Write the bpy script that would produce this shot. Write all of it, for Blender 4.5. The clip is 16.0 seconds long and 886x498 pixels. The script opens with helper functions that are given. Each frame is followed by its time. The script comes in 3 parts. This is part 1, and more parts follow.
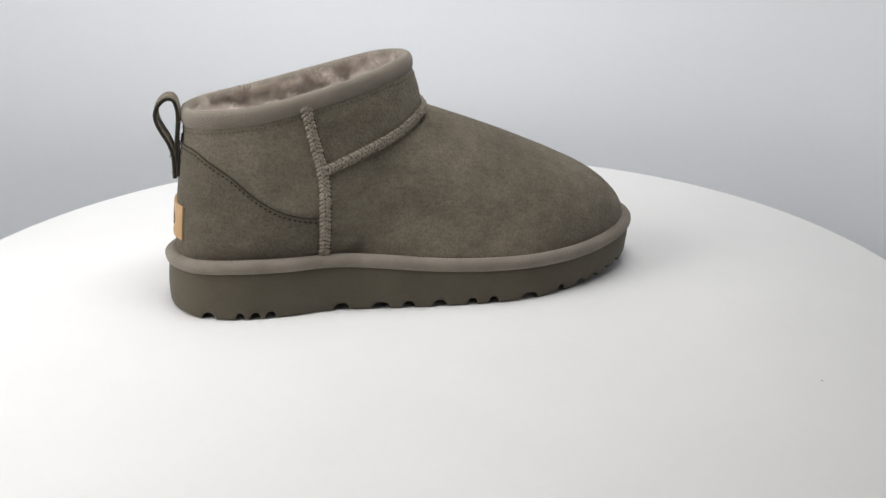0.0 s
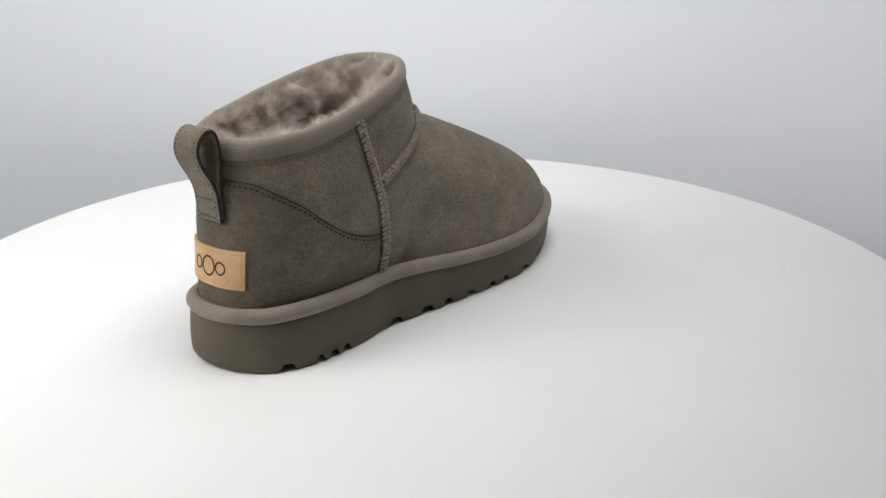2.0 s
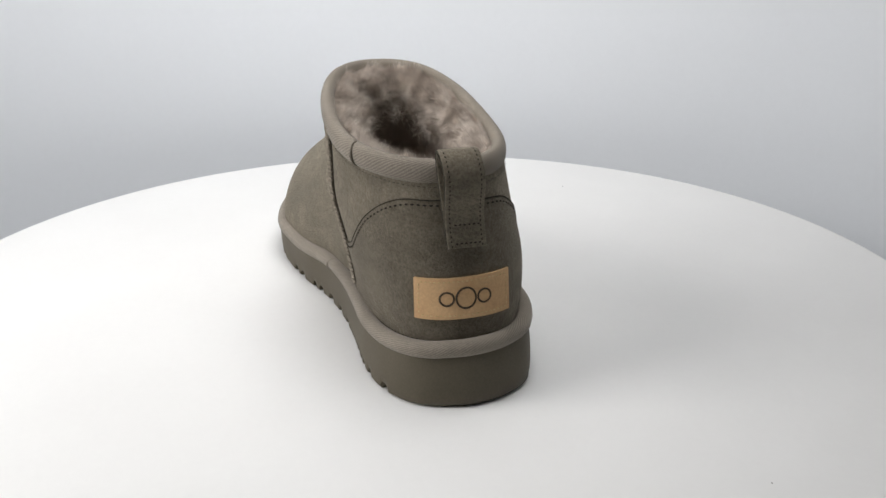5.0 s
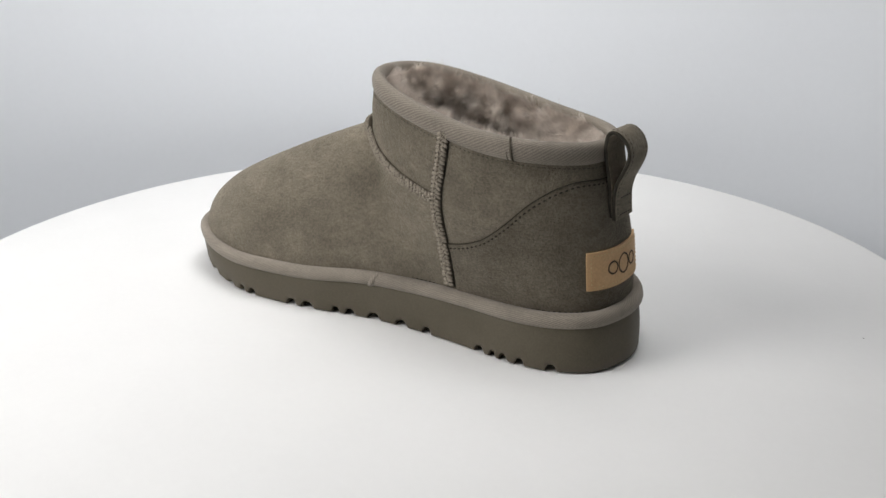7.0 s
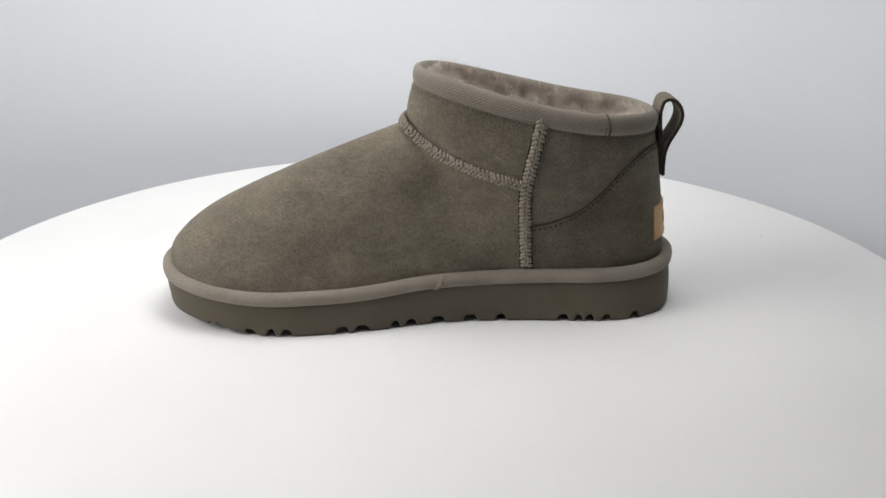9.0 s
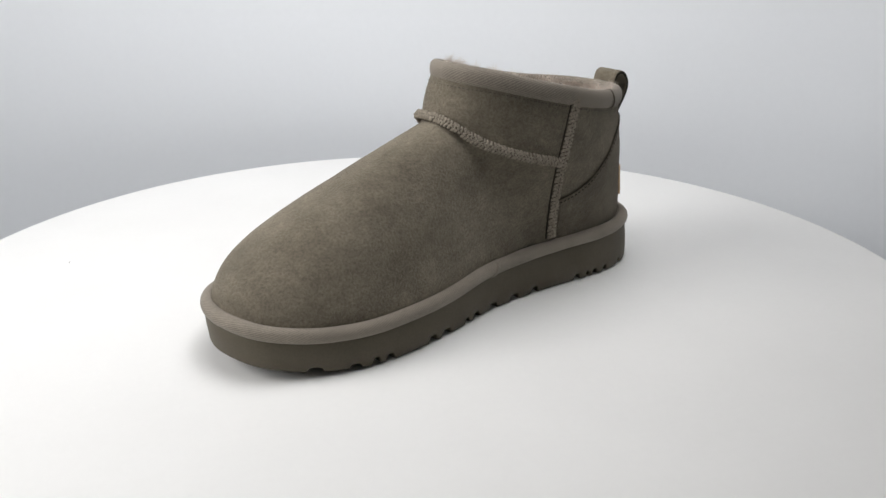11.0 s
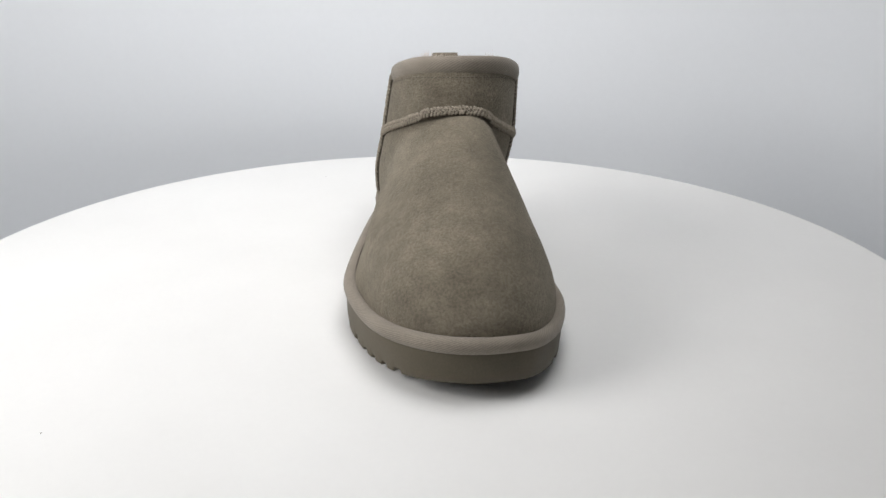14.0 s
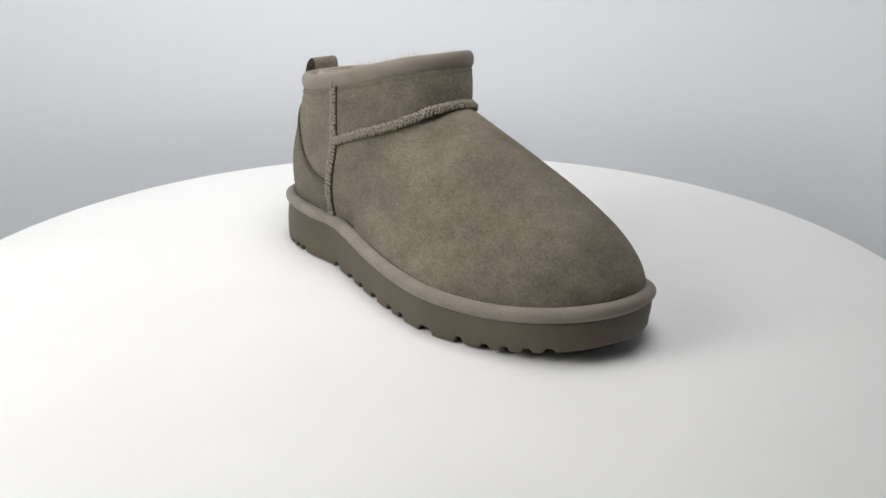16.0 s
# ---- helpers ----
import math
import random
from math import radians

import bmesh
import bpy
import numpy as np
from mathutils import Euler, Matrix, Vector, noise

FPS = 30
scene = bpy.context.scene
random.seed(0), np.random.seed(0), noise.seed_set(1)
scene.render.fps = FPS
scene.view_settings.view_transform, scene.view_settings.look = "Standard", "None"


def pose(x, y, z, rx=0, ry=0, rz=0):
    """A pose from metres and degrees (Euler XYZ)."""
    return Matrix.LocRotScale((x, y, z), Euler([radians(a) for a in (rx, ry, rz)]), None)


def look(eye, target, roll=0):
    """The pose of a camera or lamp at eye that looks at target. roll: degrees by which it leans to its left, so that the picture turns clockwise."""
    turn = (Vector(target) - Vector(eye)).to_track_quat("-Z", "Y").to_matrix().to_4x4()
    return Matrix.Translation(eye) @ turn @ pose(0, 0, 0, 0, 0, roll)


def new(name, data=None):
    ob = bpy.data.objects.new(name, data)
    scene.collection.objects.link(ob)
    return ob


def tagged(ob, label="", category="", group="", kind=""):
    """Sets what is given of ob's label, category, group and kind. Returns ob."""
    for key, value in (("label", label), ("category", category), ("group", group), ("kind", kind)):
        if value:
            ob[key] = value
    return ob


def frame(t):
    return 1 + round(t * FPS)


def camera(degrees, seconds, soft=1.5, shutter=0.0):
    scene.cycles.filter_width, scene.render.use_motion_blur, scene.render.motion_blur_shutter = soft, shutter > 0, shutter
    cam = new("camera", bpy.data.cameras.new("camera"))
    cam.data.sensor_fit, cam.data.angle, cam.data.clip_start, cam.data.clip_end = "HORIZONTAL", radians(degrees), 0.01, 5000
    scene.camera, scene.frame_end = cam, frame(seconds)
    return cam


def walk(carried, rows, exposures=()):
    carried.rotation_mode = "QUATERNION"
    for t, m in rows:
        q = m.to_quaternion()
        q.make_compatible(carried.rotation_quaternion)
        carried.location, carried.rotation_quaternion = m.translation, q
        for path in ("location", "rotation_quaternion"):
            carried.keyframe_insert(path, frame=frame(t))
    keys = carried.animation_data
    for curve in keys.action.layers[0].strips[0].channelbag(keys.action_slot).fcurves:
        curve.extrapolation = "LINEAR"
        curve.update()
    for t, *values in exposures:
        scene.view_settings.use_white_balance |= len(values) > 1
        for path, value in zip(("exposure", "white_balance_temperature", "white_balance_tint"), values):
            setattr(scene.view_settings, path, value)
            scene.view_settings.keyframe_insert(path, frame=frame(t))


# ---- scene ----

SECONDS = 16.0
EYE = (0.0, -0.475, 0.2023)
AIM = (0.02635, 0.9341, -0.3559)
cam = camera(53.25, SECONDS, soft=1.5)
still = look(EYE, [e + a for e, a in zip(EYE, AIM)], -0.146)
walk(cam, [(0, still), (SECONDS, still)], exposures=[(0, 0.0, 6500, 10), (SECONDS, 0.0, 6500, 10)])


# ---------------------------------------------------------------- light
world = bpy.data.worlds.new("studio")
scene.world = world
world.use_nodes = True
world.node_tree.nodes["Background"].inputs["Color"].default_value = (0.85, 0.92, 1.0, 1)
world.node_tree.nodes["Background"].inputs["Strength"].default_value = 0.12


def softbox(name, eye, target, width, height, watts, colour, spread=180):
    data = bpy.data.lights.new(name, "AREA")
    data.shape, data.size, data.size_y, data.energy, data.color = "RECTANGLE", width, height, watts, colour
    data.spread = radians(spread)
    ob = new(name, data)
    ob.matrix_world = look(eye, target)
    return ob


softbox("softbox_side", (-0.86, -0.27, 0.57), (0.03, 0.05, 0.04), 0.6, 0.6, 8.7, (1.0, 0.982, 0.96))
# unseen fill lamp, added only to brighten the left of the backdrop
softbox("added_backdrop_fill", (0.04, -0.08, 0.66), (-0.38, 0.24, 0.12), 0.35, 0.35, 1.5, (1.0, 0.992, 0.985), 130)
softbox("softbox_top", (0.05, 0.06, 1.05), (0.04, 0.06, 0.0), 0.8, 0.8, 3.15, (1.0, 0.99, 0.98))


# ---------------------------------------------------------------- materials
class Nodes:
    """A node material with a few short-hands."""

    def __init__(self, name):
        self.material = bpy.data.materials.new(name)
        self.material.use_nodes = True
        self.tree = self.material.node_tree
        self.shader = self.tree.nodes["Principled BSDF"]
        self.coords = self.tree.nodes.new("ShaderNodeTexCoord")

    def node(self, kind, **inputs):
        n = self.tree.nodes.new(kind)
        for key, value in inputs.items():
            self.put(n.inputs[key.replace("_", " ")], value)
        return n

    def put(self, socket, value):
        if isinstance(value, bpy.types.NodeSocket):
            self.tree.links.new(value, socket)
        else:
            socket.default_value = value

    def noise(self, scale, detail=3.0, rough=0.55, vector=None):
        n = self.node("ShaderNodeTexNoise", Scale=scale, Detail=detail, Roughness=rough)
        self.put(n.inputs["Vector"], vector or self.coords.outputs["Object"])
        return n.outputs["Fac"]

    def ramp(self, fac, a, b, low=0.3, high=0.7):
        n = self.tree.nodes.new("ShaderNodeValToRGB")
        e = n.color_ramp.elements
        e[0].position, e[0].color = low, (*a, 1)
        e[1].position, e[1].color = high, (*b, 1)
        self.put(n.inputs["Fac"], fac)
        return n.outputs["Color"]

    def mix(self, a, b, fac, blend="MIX"):
        n = self.tree.nodes.new("ShaderNodeMix")
        n.data_type, n.blend_type = "RGBA", blend
        self.put(n.inputs[0], fac)
        self.put(n.inputs[6], a if isinstance(a, bpy.types.NodeSocket) else (*a, 1))
        self.put(n.inputs[7], b if isinstance(b, bpy.types.NodeSocket) else (*b, 1))
        return n.outputs[2]

    def maths(self, op, a, b=0.0):
        n = self.tree.nodes.new("ShaderNodeMath")
        n.operation = op
        self.put(n.inputs[0], a)
        self.put(n.inputs[1], b)
        return n.outputs[0]

    def bump(self, height, distance, strength=1.0):
        n = self.node("ShaderNodeBump", Height=height, Distance=distance, Strength=strength)
        self.put(self.shader.inputs["Normal"], n.outputs["Normal"])

    def done(self, colour, rough=0.9, specular=0.2, **extra):
        self.put(self.shader.inputs["Base Color"], colour if isinstance(colour, bpy.types.NodeSocket) else (*colour, 1))
        self.put(self.shader.inputs["Roughness"], rough)
        self.shader.inputs["Specular IOR Level"].default_value = specular
        for key, value in extra.items():
            self.put(self.shader.inputs[key.replace("_", " ")], value)
        return self.material


def suede(name, dark, light):
    m = Nodes(name)
    patches = m.ramp(m.noise(46, 5, 0.62), dark, light, 0.30, 0.70)
    stretch = m.node("ShaderNodeMapping", Vector=m.coords.outputs["Object"], Scale=(1.0, 0.8, 1.7))
    nap = m.noise(330, 5, 0.7, stretch.outputs[0])
    pebble = m.noise(820, 3, 0.6)
    grain = m.noise(2600, 3, 0.6)
    # broad smears where the nap has been brushed the other way
    smears = m.ramp(m.noise(17, 5, 0.6, m.node("ShaderNodeMapping", Vector=m.coords.outputs["Object"], Rotation=(0.4, 0.6, 0.3), Scale=(1.0, 1.2, 1.9)).outputs[0]),
                    (0.85, 0.85, 0.845), (1.15, 1.145, 1.14), 0.36, 0.64)
    brushed = m.ramp(m.noise(120, 4, 0.7, stretch.outputs[0]), (0.88, 0.88, 0.875), (1.12, 1.12, 1.125), 0.32, 0.68)
    scuffs = m.ramp(m.noise(75, 6, 0.75), (1.0, 1.0, 1.0), (1.22, 1.21, 1.2), 0.60, 0.74)
    colour = m.mix(m.mix(patches, smears, 1.0, "MULTIPLY"), brushed, 1.0, "MULTIPLY")
    colour = m.mix(colour, scuffs, 1.0, "MULTIPLY")
    colour = m.mix(colour, m.ramp(nap, (0.90, 0.90, 0.895), (1.09, 1.09, 1.09), 0.3, 0.7), 1.0, "MULTIPLY")
    colour = m.mix(colour, m.ramp(pebble, (0.79, 0.79, 0.785), (1.10, 1.10, 1.10), 0.34, 0.60), 1.0, "MULTIPLY")
    colour = m.mix(colour, m.ramp(grain, (0.88, 0.88, 0.88), (1.12, 1.12, 1.12)), 1.0, "MULTIPLY")
    height = m.maths("ADD", m.maths("MULTIPLY", nap, 0.22), m.maths("MULTIPLY", pebble, 0.75))
    m.bump(m.maths("ADD", height, m.maths("MULTIPLY", grain, 0.2)), 0.0014, 0.85)
    return m.done(colour, 0.95, 0.1, Sheen_Weight=0.22, Sheen_Roughness=0.5, Sheen_Tint=(0.85, 0.8, 0.7, 1))


def twill(name, dark, light, pitch, lean):
    m = Nodes(name)
    turn = m.node("ShaderNodeMapping", Vector=m.coords.outputs["UV"], Rotation=(0, 0, radians(lean)), Scale=(1, 1, 1))
    scaled = m.node("ShaderNodeVectorMath")
    scaled.operation = "SCALE"
    scaled.inputs["Scale"].default_value = 1.0 / pitch
    m.put(scaled.inputs[0], turn.outputs[0])
    wave = m.node("ShaderNodeTexWave", Vector=scaled.outputs[0], Scale=0.31416, Distortion=0.5, Detail=1.0)
    wave.inputs["Detail Scale"].default_value = 1.2
    ribs = m.ramp(wave.outputs["Fac"], dark, light, 0.05, 0.75)
    wear = m.ramp(m.noise(60, 4), (0.86, 0.86, 0.86), (1.1, 1.1, 1.1))
    fuzz = m.ramp(m.noise(1300, 3), (0.85, 0.85, 0.85), (1.12, 1.12, 1.12))
    colour = m.mix(m.mix(ribs, wear, 1.0, "MULTIPLY"), fuzz, 1.0, "MULTIPLY")
    m.bump(m.maths("ADD", wave.outputs["Fac"], m.maths("MULTIPLY", m.noise(1300), 0.5)), 0.0005, 0.38)
    return m.done(colour, 0.92, 0.15, Sheen_Weight=0.15)


def mottled(name, dark, light, scale, grain, rough, specular, depth, strength=0.4, fleck=0.09, **extra):
    m = Nodes(name)
    fine = m.noise(grain, 4)
    colour = m.mix(m.ramp(m.noise(scale, 4), dark, light), m.ramp(fine, (1 - fleck,) * 3, (1 + fleck,) * 3), 1.0, "MULTIPLY")
    m.bump(fine, depth, strength)
    return m.done(colour, rough, specular, **extra)


SUEDE = suede("suede", (0.148, 0.128, 0.097), (0.205, 0.179, 0.138))
SUEDE_DARK = suede("suede_counter", (0.106, 0.091, 0.069), (0.150, 0.130, 0.100))
# dark cut suede; also stands in for the crease shade along the side seams
EDGE = mottled("edge_and_crease_shade", (0.03, 0.027, 0.022), (0.05, 0.045, 0.036), 200, 1500, 0.95, 0.1, 0.0002)
TWILL = twill("binding_tape", (0.205, 0.178, 0.146), (0.285, 0.250, 0.208), 0.00085, 66)
YARN = mottled("braid_yarn", (0.20, 0.174, 0.138), (0.38, 0.335, 0.275), 900, 2600, 0.95, 0.1, 0.0003)
THREAD = mottled("dark_thread", (0.022, 0.020, 0.017), (0.04, 0.036, 0.03), 300, 2500, 0.9, 0.15, 0.0002)
THREAD_FINE = mottled("taupe_thread", (0.075, 0.066, 0.055), (0.11, 0.098, 0.082), 300, 2500, 0.9, 0.15, 0.0002)
RIDGE = mottled("seam_ridge", (0.085, 0.074, 0.058), (0.13, 0.113, 0.09), 200, 1500, 0.95, 0.1, 0.0004)
THREAD_PALE = mottled("pale_thread", (0.50, 0.36, 0.18), (0.66, 0.50, 0.29), 300, 2500, 0.9, 0.15, 0.0002)
PILE = mottled("wool_tips", (0.36, 0.295, 0.245), (0.90, 0.82, 0.74), 130, 1400, 0.95, 0.05, 0.0003, 0.3, Sheen_Weight=0.3)
FLEECE = mottled("sheepskin", (0.20, 0.158, 0.128), (0.38, 0.31, 0.26), 55, 1400, 0.95, 0.05, 0.0015, 0.8, Sheen_Weight=0.3)
RUBBER = mottled("foam_sole", (0.086, 0.073, 0.050), (0.108, 0.092, 0.065), 30, 1100, 0.62, 0.3, 0.00015, 0.35)
LEATHER = mottled("tan_leather", (0.50, 0.310, 0.155), (0.61, 0.40, 0.215), 60, 900, 0.6, 0.3, 0.0002)
PRINT = mottled("brown_print", (0.055, 0.040, 0.026), (0.08, 0.06, 0.04), 300, 1500, 0.7, 0.2, 0.0001)
WHITE = mottled("white_laminate", (0.80, 0.80, 0.795), (0.835, 0.835, 0.83), 9, 260, 0.55, 0.25, 0.00002, 0.05, 0.006)
PAPER = mottled("backdrop_paper", (0.84, 0.865, 0.90), (0.865, 0.89, 0.925), 3, 200, 0.95, 0.1, 0.0001, 0.05, 0.006)
PLASTER = mottled("grey_wall", (0.46, 0.47, 0.475), (0.52, 0.53, 0.535), 3, 300, 0.95, 0.1, 0.0002, 0.2)
DUST = mottled("dust", (0.10, 0.09, 0.08), (0.2, 0.19, 0.17), 900, 3000, 0.95, 0.1, 0.0001)


# ---------------------------------------------------------------- helpers
# the boot is drawn in millimetres: s to its toe, v to its side, z up; SHIFT brings it over the turning axis
SHIFT = np.array([-2.25, 19.93, 0.0])


def mesh_from(name, verts, faces, material, uvs=None, smooth=True, shift=True):
    me = bpy.data.meshes.new(name)
    points = (np.asarray(verts, float) + (SHIFT if shift else 0)) * 0.001
    me.from_pydata([tuple(p) for p in points], [], faces)
    if uvs is not None:
        layer = me.uv_layers.new(name="UVMap")
        for loop in me.loops:
            layer.data[loop.index].uv = uvs[loop.vertex_index]
    me.materials.append(material)
    bm = bmesh.new()
    bm.from_mesh(me)
    bmesh.ops.remove_doubles(bm, verts=bm.verts, dist=1e-6)
    bmesh.ops.dissolve_degenerate(bm, edges=bm.edges, dist=1e-6)
    bmesh.ops.recalc_face_normals(bm, faces=bm.faces)
    for f in bm.faces:
        f.smooth = smooth
    bm.to_mesh(me)
    bm.free()
    return me


def part(name, me, parent, label=""):
    ob = new(name, me)
    ob.parent = parent
    return tagged(ob, label=label)


def grid(rows, closed=True):
    """Faces of a lattice of rows of equal length; closed: each row is a ring."""
    n = len(rows[0])
    faces = []
    for i in range(len(rows) - 1):
        for j in range(n if closed else n - 1):
            k = (j + 1) % n
            faces.append((i * n + j, i * n + k, (i + 1) * n + k, (i + 1) * n + j))
    return faces


def curve(*pairs):
    """A smooth function through a few (x, y) pairs."""
    x = np.array([p[0] for p in pairs], float)
    y = np.array([p[1] for p in pairs], float)
    slope = np.gradient(y, x)

    def at(q):
        q = np.clip(q, x[0], x[-1])
        i = np.clip(np.searchsorted(x, q) - 1, 0, len(x) - 2)
        h = x[i + 1] - x[i]
        t = (q - x[i]) / h
        return ((1 + 2 * t) * (1 - t) ** 2 * y[i] + t * (1 - t) ** 2 * h * slope[i]
                + t * t * (3 - 2 * t) * y[i + 1] + t * t * (t - 1) * h * slope[i + 1])
    return at


def loop_through(points, n):
    """n places, evenly spaced, on a smooth closed line through the points."""
    p = np.array(points, float)
    dense = []
    for i in range(len(p)):
        a, b, c, d = p[i - 1], p[i], p[(i + 1) % len(p)], p[(i + 2) % len(p)]
        for t in np.linspace(0, 1, 40, endpoint=False):
            dense.append(0.5 * (2 * b + (c - a) * t + (2 * a - 5 * b + 4 * c - d) * t * t + (3 * b - a - 3 * c + d) * t ** 3))
    dense = np.array(dense + [dense[0]])
    run = np.concatenate([[0], np.cumsum(np.linalg.norm(np.diff(dense, axis=0), axis=1))])
    where = np.linspace(0, run[-1], n, endpoint=False)
    return np.stack([np.interp(where, run, dense[:, k]) for k in range(p.shape[1])], 1)


def outward(ring):
    """Unit normals of a closed flat line that runs anticlockwise."""
    d = np.roll(ring, -1, 0) - np.roll(ring, 1, 0)
    n = np.stack([d[:, 1], -d[:, 0]], 1)
    return n / np.linalg.norm(n, axis=1)[:, None]


def smooth_max(a, b, k):
    h = np.clip(0.5 + 0.5 * (a - b) / k, 0, 1)
    return b + (a - b) * h + k * h * (1 - h)


# ---------------------------------------------------------------- the boot's form
# plan of the sole's upper edge, anticlockwise from the toe
SOLE_PLAN = [(138.5, 10), (131, 30.5), (115, 42), (96, 48.5), (73.5, 51.5), (47, 48.5), (22, 43), (-6, 35), (-35, 31.5), (-64, 31), (-92, 31),
             (-114, 26), (-129.5, 15.5), (-136, 0), (-136.5, -12), (-132, -25.5), (-121.5, -38), (-101, -46), (-76, -48), (-52, -46.5), (-28, -50),
             (1, -54.5), (30.5, -57.5), (57, -57.5), (82.5, -50.5), (107, -40), (125, -27), (136, -10)]
N_SOLE = 900
PLAN = loop_through(SOLE_PLAN, N_SOLE)
PLAN_OUT = outward(PLAN)

# height of the sole's upper edge on either flank
edge_left = curve((-138, 24.2), (-90, 25.8), (-45, 25), (0, 21.4), (45, 18.8), (90, 18.9), (120, 21.5), (139, 24.4))
edge_right = curve((-138, 23.6), (-90, 21.6), (-45, 21.5), (0, 19.3), (45, 17.2), (90, 17.2), (120, 20.5), (139, 24.4))
share = np.clip((PLAN[:, 1] + 8) / 16, 0, 1)
SOLE_TOP = edge_left(PLAN[:, 0]) * (1 - share) + edge_right(PLAN[:, 0]) * share

FOOT = PLAN - PLAN_OUT * 3.4          # where the upper leaves the sole
toe_i, heel_i = int(np.argmax(FOOT[:, 0])), int(np.argmin(FOOT[:, 0]))
turned = np.roll(FOOT, -toe_i, 0)
cut = (heel_i - toe_i) % N_SOLE
right_run, left_run = turned[:cut + 1][::-1], np.vstack([turned[cut:], turned[:1]])
FOOT_FRONT, FOOT_BACK = FOOT[toe_i, 0], FOOT[heel_i, 0]


def foot_right(s):
    return np.interp(s, right_run[:, 0], right_run[:, 1])


def foot_left(s):
    return np.interp(s, left_run[:, 0], left_run[:, 1])


Z0 = 20.0
CENTRE = -62.0
ridge = curve((-140, 160), (-20, 112), (10, 101), (30, 93.5), (50.5, 85.5), (72, 76.5), (95, 66), (107, 60), (117.5, 53.5), (124.5, 48), (128.5, 44), (131.8, 40), (134.2, 34), (135.5, Z0))
nose = curve((Z0, 134.8), (30, 134.6), (34, 134), (40, 131.8), (44, 128.5), (48, 124.5), (53.5, 117.5), (60, 107), (66, 95), (76.5, 71), (85.5, 50.5), (93.5, 30), (101, 10), (108, -9))
shaft_back = curve((Z0, -131.8), (36, -131), (47, -129.5), (63, -127.5), (80, -124.5), (92, -122.5), (106, -120.5), (120, -119))
shaft_front = curve((Z0, 4), (80, 5), (101, 7.5), (114, 6), (121, 3.8), (132, -0.5))
shaft_right = curve((Z0, 27.2), (30, 27.5), (52, 31), (78, 36.3), (95, 37.2), (110, 38), (132, 39))
shaft_left = curve((Z0, -42), (30, -43), (42, -45.2), (53, -45.5), (78, -41), (106, -36), (132, -30.5))
middle = curve((-135, -6), (-60, -3), (0, 4.5), (40, 7.5), (80, 9), (136, 10))
top_edge = curve((-124, 107.5), (-112, 108.5), (-84, 111.5), (-57, 117), (-29, 123.8), (-10, 128.7), (6, 131.6))


def heel_exponent(z, side):
    """How square the heel is in plan, flank by flank."""
    return 2.5 + np.where(side > 0, -0.55, 0.25) * np.clip((np.asarray(z, float) - 42) / 40, 0, 1)


def sides(s, z):
    """Right and left wall of the upper at (s, z), arrays."""
    s = np.asarray(s, float)
    z = np.broadcast_to(np.asarray(z, float), s.shape)
    m = middle(s)
    rise = np.clip((z - Z0) / np.maximum(ridge(s) - Z0, 1e-3), 0, 1)
    blend = np.clip((s - 60) / 60, 0, 1)
    p, q = 1.44 + 1.1 * blend, 0.46 + 0.05 * blend
    arch = (1 - rise ** p) ** q
    bulge = np.sin(math.pi * np.clip(rise / 0.45, 0, 1))
    slim = 0.09 * np.exp(-((s - 2) / 22) ** 2)
    fade = np.clip((s + 80) / 55, 0, 1)
    arch = arch * fade * fade * (3 - 2 * fade)
    vamp_r, vamp_l = (foot_right(s) - m) * arch ** (0.97 + 0.06 * blend - slim) * (1 + 0.012 * bulge), (m - foot_left(s)) * arch ** (1.08 - 0.14 * blend) * (1 - 0.025 * bulge * (1 - blend))
    back, front, centre = shaft_back(z), shaft_front(z), CENTRE
    x = np.where(s < centre, (centre - s) / (centre - back), (s - centre) / (front - centre))
    oval = []
    for side in (1, -1):
        n = np.where(s < centre, heel_exponent(z, side), 2.25)
        oval.append(np.clip(1 - np.clip(x, 0, 1) ** n, 0, 1) ** (1 / n))
    mid_r, mid_l = shaft_right(z), shaft_left(z)
    c = (mid_r + mid_l) / 2
    half = (mid_r - mid_l) / 2
    inside = x < 1
    shaft_r, shaft_l = np.where(inside, c + half * oval[0] - m, -5), np.where(inside, m - (c - half * oval[1]), -5)
    c_here = c - m
    right = np.where(inside, smooth_max(vamp_r, shaft_r, 5.0), vamp_r)
    left = np.where(inside, smooth_max(vamp_l, shaft_l, 5.0), vamp_l)
    # both walls meet at the ends of a slice
    ends = np.clip(np.minimum(s - back, 4.0) / 4.0, 0, 1)
    right = np.where(s < centre, right, np.maximum(right, np.where(x < 1, c_here, 0)))
    return m + right, m - left


N_RING = 300
ANGLES = np.linspace(0, 2 * math.pi, N_RING, endpoint=False)


def slice_at(z, inset=0.0):
    """A ring of the upper; z is a number or one height for each point of the ring."""
    z = np.broadcast_to(np.asarray(z, float), (N_RING,))
    front = np.maximum(nose(z), shaft_front(z)) - inset
    back = shaft_back(z) + inset
    s = (front + back) / 2 + (front - back) / 2 * np.cos(ANGLES)
    right, left = sides(np.clip(s, back + 0.002, front - 0.002), z)
    v = np.where(ANGLES < math.pi, right - inset, left + inset)
    if inset:
        crossed = right - inset < left + inset
        v = np.where(crossed, (right + left) / 2, v)
    tips = (np.abs(np.cos(ANGLES)) > 0.99999)
    v = np.where(tips, (right + left) / 2, v)
    return np.stack([s, v, z], 1)


def under_edge(z, drop, inset=0.0):
    """A ring at height z, held below the top edge by drop."""
    ring = slice_at(z, inset)
    for _ in range(4):
        ring = slice_at(np.minimum(z, top_edge(ring[:, 0]) - drop), inset)
    return ring


